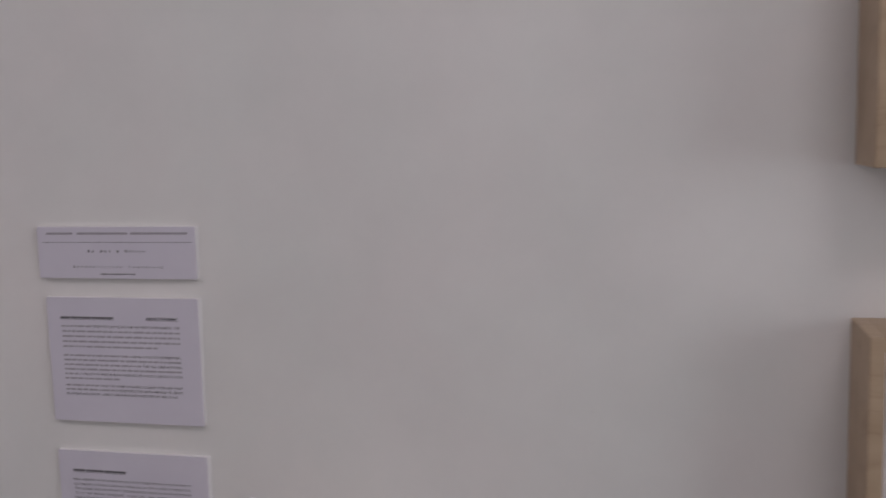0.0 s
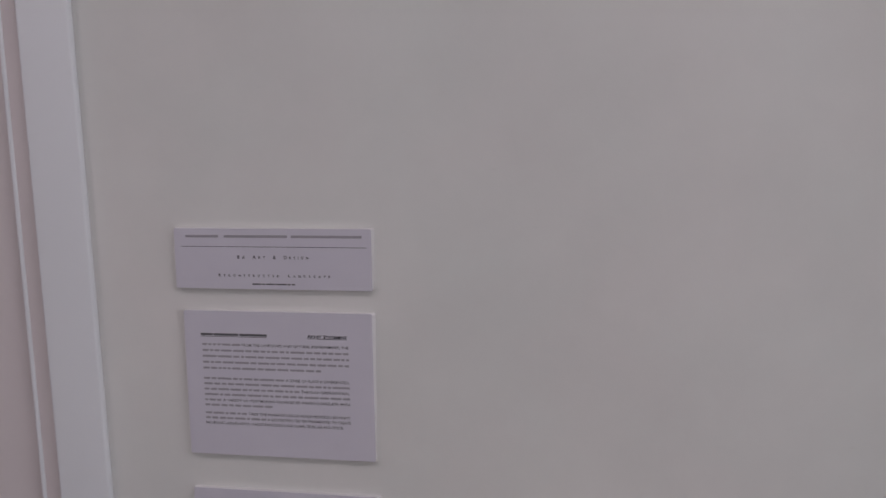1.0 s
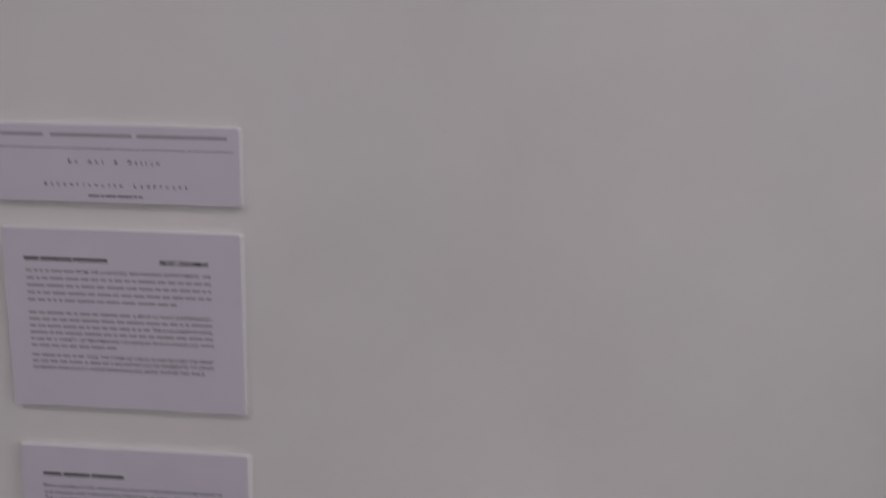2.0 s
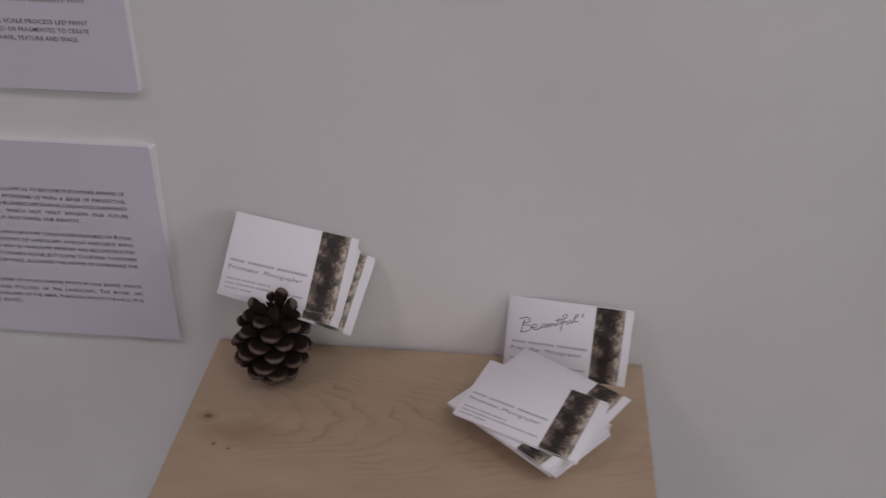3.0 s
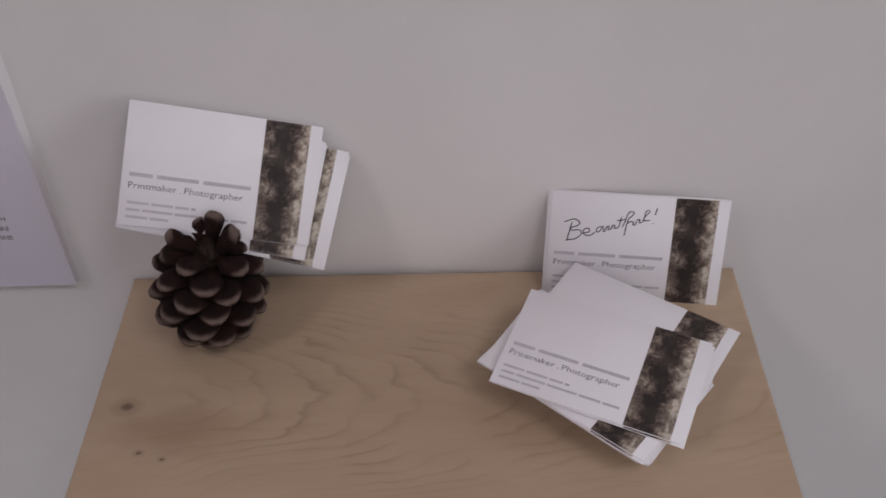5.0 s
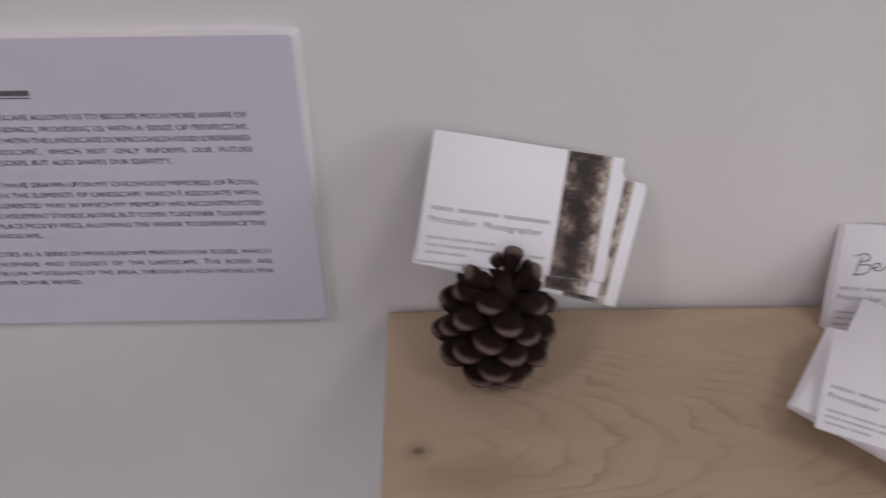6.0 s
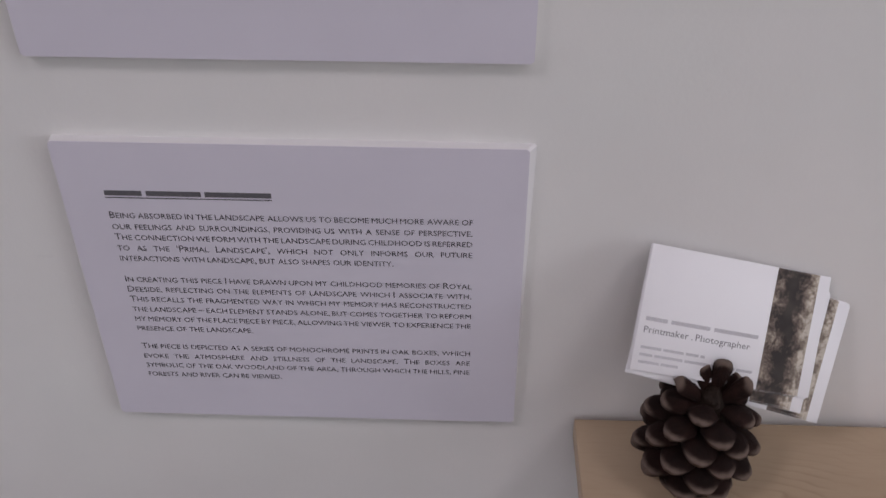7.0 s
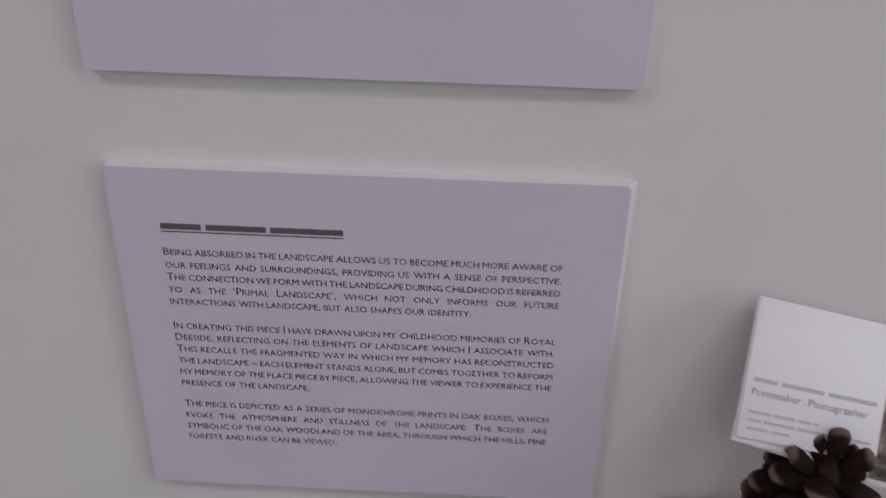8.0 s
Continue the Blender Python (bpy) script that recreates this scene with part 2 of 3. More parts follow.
def cone_material(name, dark, light, lip=None, rough=0.68):
    """Woody brown; the lip fades in round the scale's outer end, which lies at local y = 1."""
    m = Mat(name, rough, 0.16)
    v = m.coords()
    x, y, z = m.split(v)
    blot = m.noise(v, 5, 4, 0.6)
    c = m.ramp(blot, [(0.3, dark), (0.72, light)])
    info = m.n.new("ShaderNodeObjectInfo")
    c = m.mix(0.6, c, m.ramp(info.outputs["Random"], [(0.0, (0.55, 0.55, 0.55)), (1.0, (1.25, 1.15, 1.1))]), "MULTIPLY")
    if lip:
        ex = m.math("DIVIDE", x, 0.5)
        ey = m.math("DIVIDE", m.math("MAXIMUM", m.math("SUBTRACT", y, 0.56), 0.0), 0.44)
        e = m.math("SQRT", m.math("ADD", m.math("MULTIPLY", ex, ex), m.math("MULTIPLY", ey, ey)))
        e = m.math("ADD", e, m.math("MULTIPLY", m.math("SUBTRACT", m.noise(v, 9, 3), 0.5), 0.14))
        e = m.ramp(e, [(0.78, (0, 0, 0)), (1.12, (1, 1, 1))], True)
        side = m.ramp(y, [(0.76, (0, 0, 0)), (0.99, (1, 1, 1))], True)
        c = m.mix(m.mix(1.0, e, side, "MULTIPLY"), c, lip)
    grain = m.noise(m.coords((6, 1.2, 6)), 7, 4, 0.6)
    return m.colour(c).bump(grain, 0.06, 0.5).mat


SCALE_BROWN = cone_material("dark_cone_brown", (0.010, 0.0040, 0.0034), (0.029, 0.0122, 0.0098), (0.20, 0.146, 0.122))
SCALE_CORE = cone_material("cone_core", (0.015, 0.009, 0.007), (0.03, 0.018, 0.013))
METAL = Mat("brushed_metal", 0.35).colour((0.6, 0.6, 0.6)).mat
METAL.node_tree.nodes["Principled BSDF"].inputs["Metallic"].default_value = 1.0
GLASS = Mat("window_glass", 0.02).colour((0.95, 0.97, 0.97))
GLASS.p.inputs["Transmission Weight"].default_value = 1.0
GLASS = GLASS.mat
DIFFUSER = Mat("lamp_diffuser", 0.5)
DIFFUSER.p.inputs["Emission Color"].default_value, DIFFUSER.p.inputs["Emission Strength"].default_value = (1, 0.95, 1, 1), 0.75
DIFFUSER = DIFFUSER.colour((0.9, 0.9, 0.9)).mat


# ---- mesh helpers ----
def part(name, bm, material, parent=None, label=""):
    """Links a bmesh as one mesh object under a thing or a part."""
    me = bpy.data.meshes.new(name)
    bm.to_mesh(me)
    bm.free()
    for m in material if isinstance(material, (list, tuple)) else [material]:
        me.materials.append(m)
    ob = new(name, me)
    ob.parent = parent
    return tagged(ob, label)


def box(x0, y0, z0, x1, y1, z1, bevel=0.0, segments=2):
    bm = bmesh.new()
    bmesh.ops.create_cube(bm, size=1)
    bmesh.ops.scale(bm, vec=(x1 - x0, y1 - y0, z1 - z0), verts=bm.verts)
    bmesh.ops.translate(bm, vec=((x0 + x1) / 2, (y0 + y1) / 2, (z0 + z1) / 2), verts=bm.verts)
    if bevel:
        bmesh.ops.bevel(bm, geom=bm.edges[:], offset=bevel, segments=segments, profile=0.7, affect="EDGES")
        for f in bm.faces:
            f.smooth = True
    return bm


def plate(x0, y0, x1, y1, z):
    """A flat printed patch in a local x-y plane."""
    bm = bmesh.new()
    bm.faces.new([bm.verts.new(c) for c in ((x0, y0, z), (x1, y0, z), (x1, y1, z), (x0, y1, z))])
    return bm


def structure(name, bm, material, label):
    return tagged(part(name, bm, material), label, name.split("_")[0], kind="structure")


# ---- lettering ----
def word_mesh(text, size, bold=0.0, small=0.8, shear=0.0):
    """One word in small capitals; returns its mesh and width."""
    cu = bpy.data.curves.new("word", "FONT")
    cu.body, cu.size, cu.resolution_u, cu.offset = text, size, 2, bold
    cu.small_caps_scale, cu.shear = small, shear
    if small < 1:
        for ch, f in zip(text, cu.body_format):
            f.use_small_caps = ch.islower()
    ob = bpy.data.objects.new("word", cu)
    me = bpy.data.meshes.new_from_object(ob)
    bpy.data.objects.remove(ob)
    bpy.data.curves.remove(cu)
    xs = [v.co.x for v in me.vertices]
    return me, (min(xs), max(xs))


def add_mesh(bm, me, dx, dy, z, sx=1.0):
    n = len(bm.verts)
    bm.from_mesh(me)
    bm.verts.ensure_lookup_table()
    for v in bm.verts[n:]:
        v.co = (v.co.x * sx + dx, v.co.y + dy, z)
    bpy.data.meshes.remove(me)


def text_line(text, x0, x1, y, size, z, squeeze=None, bold=0.0, small=0.8):
    """A line of words set from x0 to x1 (justified by its gaps), baseline y."""
    bm = bmesh.new()
    words = [word_mesh(w, size, bold, small) for w in text.split()]
    total = sum(b - a for _, (a, b) in words)
    gaps = max(len(words) - 1, 1)
    if squeeze is None:
        squeeze = (x1 - x0) / (total + gaps * size * 0.3)
    gap = ((x1 - x0) - total * squeeze) / gaps
    x = x0
    for me, (a, b) in words:
        add_mesh(bm, me, x - a * squeeze, y, z, squeeze)
        x += (b - a) * squeeze + gap
    return bm


def bar_line(x0, x1, y, height, z, rng, words=None):
    """Unreadable writing: a bar for each word."""
    bm = bmesh.new()
    x = x0
    while x < x1 - height:
        w = min(rng.choice(words or (1.6, 2.5, 3.2, 4.4, 5.6, 7.2)) * height, x1 - x)
        if x1 - (x + w) < height * 1.8:
            w = x1 - x
        vs = [bm.verts.new(c) for c in ((x, y, z), (x + w, y, z), (x + w, y + height, z), (x, y + height, z))]
        bm.faces.new(vs)
        x += w + height * 0.75
    return bm


# ---- the room ----
def leaning(bm, x0=-0.19, x1=-0.09):
    """The old door frame leans a little away from the boards: about one degree."""
    for v in bm.verts:
        if x0 < v.co.x < x1:
            v.co.x -= 0.017 * (v.co.z - 1.35)
    return bm


DOOR_L, DOOR_R, DOOR_H = -1.02, -0.180, 2.04
THICK = 0.14
structure("wall_north", leaning(box(DOOR_R, WALL_Y, 0, ROOM_R, WALL_Y + THICK, ROOM_H)), WALL_PAINT, "white painted gallery wall with faint uneven patches")
structure("wall_north_side", box(ROOM_L, WALL_Y, 0, DOOR_L, WALL_Y + THICK, ROOM_H), WALL_PAINT, "white painted wall beyond the door")
structure("wall_north_head", leaning(box(DOOR_L, WALL_Y, DOOR_H, DOOR_R, WALL_Y + THICK, ROOM_H)), WALL_PAINT, "white painted wall above the door")
structure("wall_west", box(ROOM_L - THICK, ROOM_BACK, 0, ROOM_L, WALL_Y + THICK, ROOM_H), WALL_PAINT, "white painted side wall")
structure("wall_east", box(ROOM_R, WIN_Y1, 0, ROOM_R + THICK, WALL_Y + THICK, ROOM_H), WALL_PAINT, "white painted side wall beside the window")
structure("wall_east_far", box(ROOM_R, ROOM_BACK, 0, ROOM_R + THICK, WIN_Y0, ROOM_H), WALL_PAINT, "white painted side wall beside the window")
structure("wall_east_sill", box(ROOM_R, WIN_Y0, 0, ROOM_R + THICK, WIN_Y1, WIN_Z0), WALL_PAINT, "white painted wall below the window")
structure("wall_east_head", box(ROOM_R, WIN_Y0, WIN_Z1, ROOM_R + THICK, WIN_Y1, ROOM_H), WALL_PAINT, "white painted wall above the window")

# window in the side wall
WX = ROOM_R + 0.09
window = structure("window_1", box(WX - 0.07, WIN_Y0, WIN_Z0, ROOM_R + THICK, WIN_Y1, WIN_Z0 + 0.03, 0.003), TRIM_PAINT, "white painted window with a plain frame")
for y0, y1, z0, z1 in ((WIN_Y0, WIN_Y0 + 0.05, WIN_Z0 + 0.03, WIN_Z1), (WIN_Y1 - 0.05, WIN_Y1, WIN_Z0 + 0.03, WIN_Z1),
                       (WIN_Y0 + 0.05, WIN_Y1 - 0.05, WIN_Z0 + 0.03, WIN_Z0 + 0.08), (WIN_Y0 + 0.05, WIN_Y1 - 0.05, WIN_Z1 - 0.05, WIN_Z1)):
    part("window_frame", box(WX, y0, z0, WX + 0.045, y1, z1, 0.003), TRIM_PAINT, window)
pane = part("pane", box(WX + 0.02, WIN_Y0 + 0.05, WIN_Z0 + 0.08, WX + 0.026, WIN_Y1 - 0.05, WIN_Z1 - 0.05), GLASS, window, "clear window glass")
pane.visible_shadow = False
structure("wall_south", box(ROOM_L - THICK, ROOM_BACK - THICK, 0, ROOM_R + THICK, ROOM_BACK, ROOM_H), WALL_PAINT, "white painted rear wall")
structure("floor", box(ROOM_L - THICK, ROOM_BACK - THICK, -0.1, ROOM_R + THICK, WALL_Y + THICK, 0), FLOOR_PAINT, "grey painted floor")
structure("ceiling", box(ROOM_L - THICK, ROOM_BACK - THICK, ROOM_H, ROOM_R + THICK, WALL_Y + THICK, ROOM_H + 0.1), CEILING_PAINT, "white painted ceiling")

# door with its jamb, bead and flat architrave
door = structure("door_1", leaning(box(DOOR_L + 0.004, WALL_Y + 0.006, 0.005, DOOR_R - 0.002, WALL_Y + 0.046, DOOR_H - 0.004, 0.002)), DOOR_PAINT, "pale pinkish white painted flush door, closed")
part("bead", leaning(box(DOOR_R - 0.004, WALL_Y - 0.003, 0.0, DOOR_R + 0.001, WALL_Y + 0.004, DOOR_H, 0.0015)), TRIM_PAINT, door, "thin white bead beside the door")
part("jamb", leaning(box(DOOR_R + 0.001, WALL_Y - 0.002, 0.0, -0.158, WALL_Y, DOOR_H)), DOOR_PAINT, door)
part("architrave", leaning(box(-0.158, WALL_Y - 0.009, 0.0, -0.100, WALL_Y, DOOR_H + 0.06, 0.002)), TRIM_PAINT, door, "flat white gloss architrave")
part("architrave", box(DOOR_L - 0.065, WALL_Y - 0.009, 0.0, DOOR_L - 0.003, WALL_Y, DOOR_H + 0.06, 0.002), TRIM_PAINT, door)
part("head_architrave", leaning(box(DOOR_L - 0.003, WALL_Y - 0.009, DOOR_H + 0.003, -0.1585, WALL_Y, DOOR_H + 0.06, 0.002)), TRIM_PAINT, door)
part("door_handle", box(DOOR_L + 0.05, WALL_Y - 0.045, 1.0, DOOR_L + 0.17, WALL_Y - 0.025, 1.02, 0.006), METAL, door)
part("spindle", box(DOOR_L + 0.055, WALL_Y - 0.03, 1.002, DOOR_L + 0.073, WALL_Y + 0.008, 1.018, 0.004), METAL, door)

# ceiling lights, none of them seen; the rear panel houses the added fill
for x, y, lx, ly, watts, colour in LAMPS:
    light = part("ceiling_light", box(x - lx / 2 - 0.03, y - ly / 2 - 0.03, ROOM_H - 0.045, x + lx / 2 + 0.03, y + ly / 2 + 0.03, ROOM_H, 0.004), TRIM_PAINT)
    tagged(light, "unseen square white ceiling light panel", "lamp", "ceiling lights")
    part("diffuser", box(x - lx / 2, y - ly / 2, ROOM_H - 0.05, x + lx / 2, y + ly / 2, ROOM_H - 0.046), DIFFUSER, light)


# ---- text boards ----
def text_board(x0, x1, z0, z1, lean, label, front=0.0):
    """A foam-core board on the wall; its right edge is cut at a slant that dies out downwards."""
    ob = new("text_board")
    ob.matrix_world = Matrix.Translation((x0, front, z0)) @ pose(0, 0, 0, 90, 0, 0)
    tagged(ob, label, "sign", "text boards on the wall")
    w, h, t = x1 - x0, z1 - z0, WALL_Y - front
    bm = bmesh.new()
    r = 0.0012
    ring = [(r, 0), (w - r, 0), (w, r), (w, h - r), (w - r, h), (r, h), (0, h - r), (0, r)]
    fr = [bm.verts.new((x, y, -0.0003)) for x, y in ring]
    bk = [bm.verts.new((x + lean * (y / h) * (x > w / 2) - 0.0008 * (x < w / 2), y + 0.0003 * (y > h / 2), -t)) for x, y in ring]
    bm.faces.new(fr)
    bm.faces.new(bk[::-1])
    for i in range(8):
        j = (i + 1) % 8
        bm.faces.new((fr[j], fr[i], bk[i], bk[j]))
    bmesh.ops.recalc_face_normals(bm, faces=bm.faces)
    part("foam_core", bm, FOAM, ob)
    bm = bmesh.new()
    sheet = [[bm.verts.new((x, y, z)) for x, y in ring] for z in (-0.0003, 0.0)]
    bm.faces.new(sheet[1])
    for i in range(8):
        j = (i + 1) % 8
        bm.faces.new((sheet[0][i], sheet[0][j], sheet[1][j], sheet[1][i]))
    bmesh.ops.recalc_face_normals(bm, faces=bm.faces)
    part("paper_sheet", bm, LILAC_PAPER, ob, "lilac-white printed sheet")
    return ob


INK_Z = 0.00012

# title board
rng = random.Random(4)
b = text_board(-0.0065, 0.2010, Z0 + 0.2143, Z0 + 0.2760, 0.002, "small white foam board with spaced capitals, a title plate")
ox, oz = -0.0065, 0.2143
# name, as one bar a word
bm = bmesh.new()
for x0, x1 in ((0.006, 0.0415), (0.0475, 0.1145), (0.1185, 0.1915)):
    bm.faces.new([bm.verts.new((x - ox, z - oz, INK_Z)) for x, z in ((x0, 0.2668), (x1, 0.2668), (x1, 0.2694), (x0, 0.2694))])
part("name_bar", bm, FAINT_INK, b)
part("rule", plate(0.001 - ox, 0.2573 - oz, 0.1963 - ox, 0.2578 - oz, INK_Z), BLACK_INK, b)


def spaced(text, x0, x1, y, size):
    """Widely spaced small capitals from x0 to x1."""
    bm = bmesh.new()
    glyphs, total = [], 0.0
    for n, ch in enumerate(text):
        if ch == " ":
            glyphs.append((None, 0, 0))
            total += 1.1
        else:
            big = n == 0 or text[n - 1] == " "
            me, (a, c) = word_mesh(ch.upper(), size if big else size * 0.78, 0.00008, 1.0)
            glyphs.append((me, a, c))
    widths = sum(c - a for _, a, c in glyphs)
    steps = sum(2.0 if g[0] is None else 1.0 for g in glyphs[:-1])
    gap = (x1 - x0 - widths) / steps
    x = x0
    for me, a, c in glyphs:
        if me is None:
            x += gap * 2.0
            continue
        add_mesh(bm, me, x - a, y, INK_Z)
        x += c - a + gap
    return bm


part("text_line", spaced("BA Art & Design", 0.061 - ox, 0.136 - ox, 0.2455 - oz, 0.0048), BLACK_INK, b)
part("text_line", spaced("Reconstructed Landscape", 0.040 - ox, 0.1577 - ox, 0.2270 - oz, 0.0042), BLACK_INK, b)
part("text_line", bar_line(0.076 - ox, 0.121 - ox, 0.2188 - oz, 0.0015, INK_Z, rng, (6, 2, 8)), SOFT_INK, b)

# artist statement board
b = text_board(-0.0006, 0.1995, Z0 + 0.0380, Z0 + 0.1910, 0.0025, "white foam board with a printed artist statement in small capitals")
ox, oz = -0.0006, 0.0380
bm = bmesh.new()
for x0, x1 in ((0.0170, 0.0300), (0.0312, 0.0580), (0.0592, 0.0885)):
    bm.faces.new([bm.verts.new((x - ox, z - oz, INK_Z)) for x, z in ((x0, 0.1652), (x1, 0.1652), (x1, 0.1676), (x0, 0.1676))])
part("name_bar", bm, SOFT_INK, b)
part("underline", plate(0.0170 - ox, 0.1640 - oz, 0.0885 - ox, 0.1645 - oz, INK_Z), BLACK_INK, b)
part("text_line", text_line("Artist Statement", 0.1315 - ox, 0.1732 - ox, 0.1650 - oz, 0.0048, INK_Z, None, 0.00012), BLACK_INK, b)
part("underline", plate(0.1315 - ox, 0.1640 - oz, 0.1732 - ox, 0.1645 - oz, INK_Z), BLACK_INK, b)
READ = {  # the stretches that can be read: where they begin, and the words
    0.1560: (0.0610, "from the landscape and natural environment, the"),
    0.1200: (0.1071, "a sense of place is experienced,"),
    0.1085: (0.1230, "Through observational"),
    0.0970: (0.0377, "a variety of printmaking techniques which correlate with"),
    0.0830: (0.0649, "take the form of large scale process led print"),
    0.0777: (0.0899, "reconstructed or fragmented to create"),
}
for z, end in ((0.1560, 0.1743), (0.1497, 0.1743), (0.1435, 0.1743), (0.1372, 0.1743), (0.1310, 0.1450),
               (0.1200, 0.1743), (0.1143, 0.1743), (0.1085, 0.1743), (0.1028, 0.1743), (0.0970, 0.1743), (0.0915, 0.0915),
               (0.0830, 0.1743), (0.0777, 0.1743)):
    begin, words = READ.get(z, (end, ""))
    part("text_line", bar_line(0.0180 - ox, begin - 0.0018 * bool(words) - ox, z - 0.0012 - oz, 0.0021, INK_Z, rng), FAINT_INK, b)
    if words:
        part("text_line", text_line(words, begin - ox, end - ox, z - 0.0015 - oz, 0.0050, INK_Z, None, 0.00004), SOFT_INK, b)
part("text_line", text_line("movement and fluidity, whilst exploring line, shape, texture and space.", 0.0180 - ox, 0.1667 - ox, 0.0706 - oz, 0.0051, INK_Z, None, 0.0), BLACK_INK, b)

# lowest board, whose text can be read throughout
b = text_board(0.0, 0.2000, Z0 - 0.1590, Z0, 0.003, "white foam board with three printed paragraphs about landscape")
oz = -0.1590
bm = bmesh.new()
for x0, x1 in ((0.0190, 0.0352), (0.0370, 0.0608), (0.0624, 0.0911)):
    bm.faces.new([bm.verts.new((x, z - oz, INK_Z)) for x, z in ((x0, -0.0262), (x1, -0.0262), (x1, -0.0236), (x0, -0.0236))])
part("name_bar", bm, SOFT_INK, b)
part("underline", plate(0.0190, -0.0275 - oz, 0.0911, -0.0270 - oz, INK_Z), BLACK_INK, b)
LINES = [
    (-0.0364, 0.1773, "Being absorbed in the landscape allows us to become much more aware of"),
    (-0.0424, 0.1773, "our feelings and surroundings, providing us with a sense of perspective."),
    (-0.0481, 0.1773, "The connection we form with the landscape during childhood is referred"),
    (-0.0540, 0.1773, "to as the \u2018Primal Landscape\u2019, which not only informs our future"),
    (-0.0597, 0.1422, "interactions with landscape, but also shapes our identity."),
    (-0.0718, 0.1773, "In creating this piece I have drawn upon my childhood memories of Royal"),
    (-0.0776, 0.1773, "Deeside, reflecting on the elements of landscape which I associate with."),
    (-0.0835, 0.1773, "This recalls the fragmented way in which my memory has reconstructed"),
    (-0.0895, 0.1773, "the landscape \u2013 each element stands alone, but comes together to reform"),
    (-0.0954, 0.1773, "my memory of the place piece by piece, allowing the viewer to experience the"),
    (-0.1013, 0.0741, "presence of the landscape."),
    (-0.1127, 0.1773, "The piece is depicted as a series of monochrome prints in oak boxes, which"),
    (-0.1190, 0.1773, "evoke the atmosphere and stillness of the landscape. The boxes are"),
    (-0.1250, 0.1773, "symbolic of the oak woodland of the area, through which the hills, pine"),
    (-0.1310, 0.0850, "forests and river can be viewed."),
]
full = [sum(b - a for _, (a, b) in (word_mesh(w, 0.0050) for w in words.split())) for _, end, words in LINES if end > 0.17]
tight = min((0.1584 - (len(words.split()) - 1) * 0.0011) / total for total, words in zip(full, [w for _, end, w in LINES if end > 0.17]))
for z, end, words in LINES:
    squeeze = None if end < 0.17 else tight
    part("text_line", text_line(words, 0.0189, end, z - 0.0016 - oz, 0.0050, INK_Z, squeeze, 0.0), BLACK_INK, b)


# ---- oak shelf ----
PX0, PX1, PY0, PY1 = 0.2305, 0.5400, -0.215, 0.0005
shelf = new("shelf")
shelf.location = (PX0, 0, TOP_Z)
tagged(shelf, "pale knotty oak shelf fixed to the white wall", "shelf")
PW = PX1 - PX0
bm = box(0, PY0, -0.012, PW, PY1, 0, 0.0009)
for v in bm.verts:
    if v.co.x > PW / 2:  # the end is sawn a little out of square
        v.co.x += 0.001 + 0.022 * v.co.y
part("board", bm, OAK_TOP, shelf, "knotty oak board with swirling grain")
part("cleat", box(0.02, PY1 - 0.03, -0.034, PW - 0.02, WALL_Y, -0.012, 0.001), OAK, shelf)

# ---- oak boxes on the wall ----
for z0, z1 in ((Z0 - 0.07, Z0 + 0.182), (Z0 + 0.335, Z0 + 0.587)):
    x0, x1, y0, y1, t = 0.912, 1.112, WALL_Y - 0.095, WALL_Y, 0.014
    ob = new("oak_box")
    ob.location = (x0, WALL_Y, z0)
    tagged(ob, "pale oak box frame hung on the white wall", "box frame", "oak boxes on the wall")
    w, h, d = x1 - x0, z1 - z0, y1 - y0
    part("side_board", box(0, -d, 0, t, 0, h, 0.001), OAK, ob)
    part("side_board", box(w - t, -d, 0, w, 0, h, 0.001), OAK, ob)
    part("top_board", box(t, -d, h - t, w - t, 0, h, 0.001), OAK, ob)
    part("bottom_board", box(t, -d, 0, w - t, 0, t, 0.001), OAK, ob)
    part("backing", box(t, -0.012, t, w - t, 0, h - t), CARD_STOCK, ob)


# ---- business cards ----
CW, CH, CT = 0.085, 0.055, 0.00062


def make_card(printed):
    """A card in its local x-y plane, lower left corner at the origin, printed face up."""
    ob = part("business_card", box(0, 0, -CT, CW, CH, 0, 0.00008, 1), CARD_STOCK)
    part("photo_strip", plate(0.0594, 0.0001, 0.0795, CH - 0.0001, 0.00006), PRINT, ob, "sepia strip of trees")
    if printed:
        bm = bmesh.new()
        for x0, x1 in ((0.0030, 0.0130), (0.0148, 0.0330), (0.0350, 0.0560)):
            bm.faces.new([bm.verts.new(c) for c in ((x0, 0.0221, 0.00006), (x1, 0.0221, 0.00006), (x1, 0.0238, 0.00006), (x0, 0.0238, 0.00006))])
        part("name_bar", bm, CARD_INK, ob)
        bm = text_line("Printmaker . Photographer", 0.0030, 0.0530, 0.0168, 0.0042, 0.00006, None, -0.00001, 1.0)
        part("text_line", bm, CARD_TEXT, ob)
        for x1, y in ((0.0330, 0.0098), (0.0560, 0.0066), (0.0215, 0.0034)):
            part("contact_bar", bar_line(0.0030, x1, y, 0.0012, 0.00006, random.Random(int(y * 1e5)), (5, 8, 11)), CARD_INK, ob)
    return ob


def card_pose(bl, along, up):
    """Pose of a card from its lower left corner and the ways of its long and short edges."""
    u = Vector(along).normalized()
    v = Vector(up)
    v = (v - v.dot(u) * u).normalized()
    n = u.cross(v)
    m = Matrix((u, v, n)).transposed().to_4x4()
    m.translation = Vector(bl)
    return m


def dm(x, y, z):
    return (x * 0.1, y * 0.1, Z0 + z * 0.1)


printed_card = make_card(True)
plain_card = make_card(False)
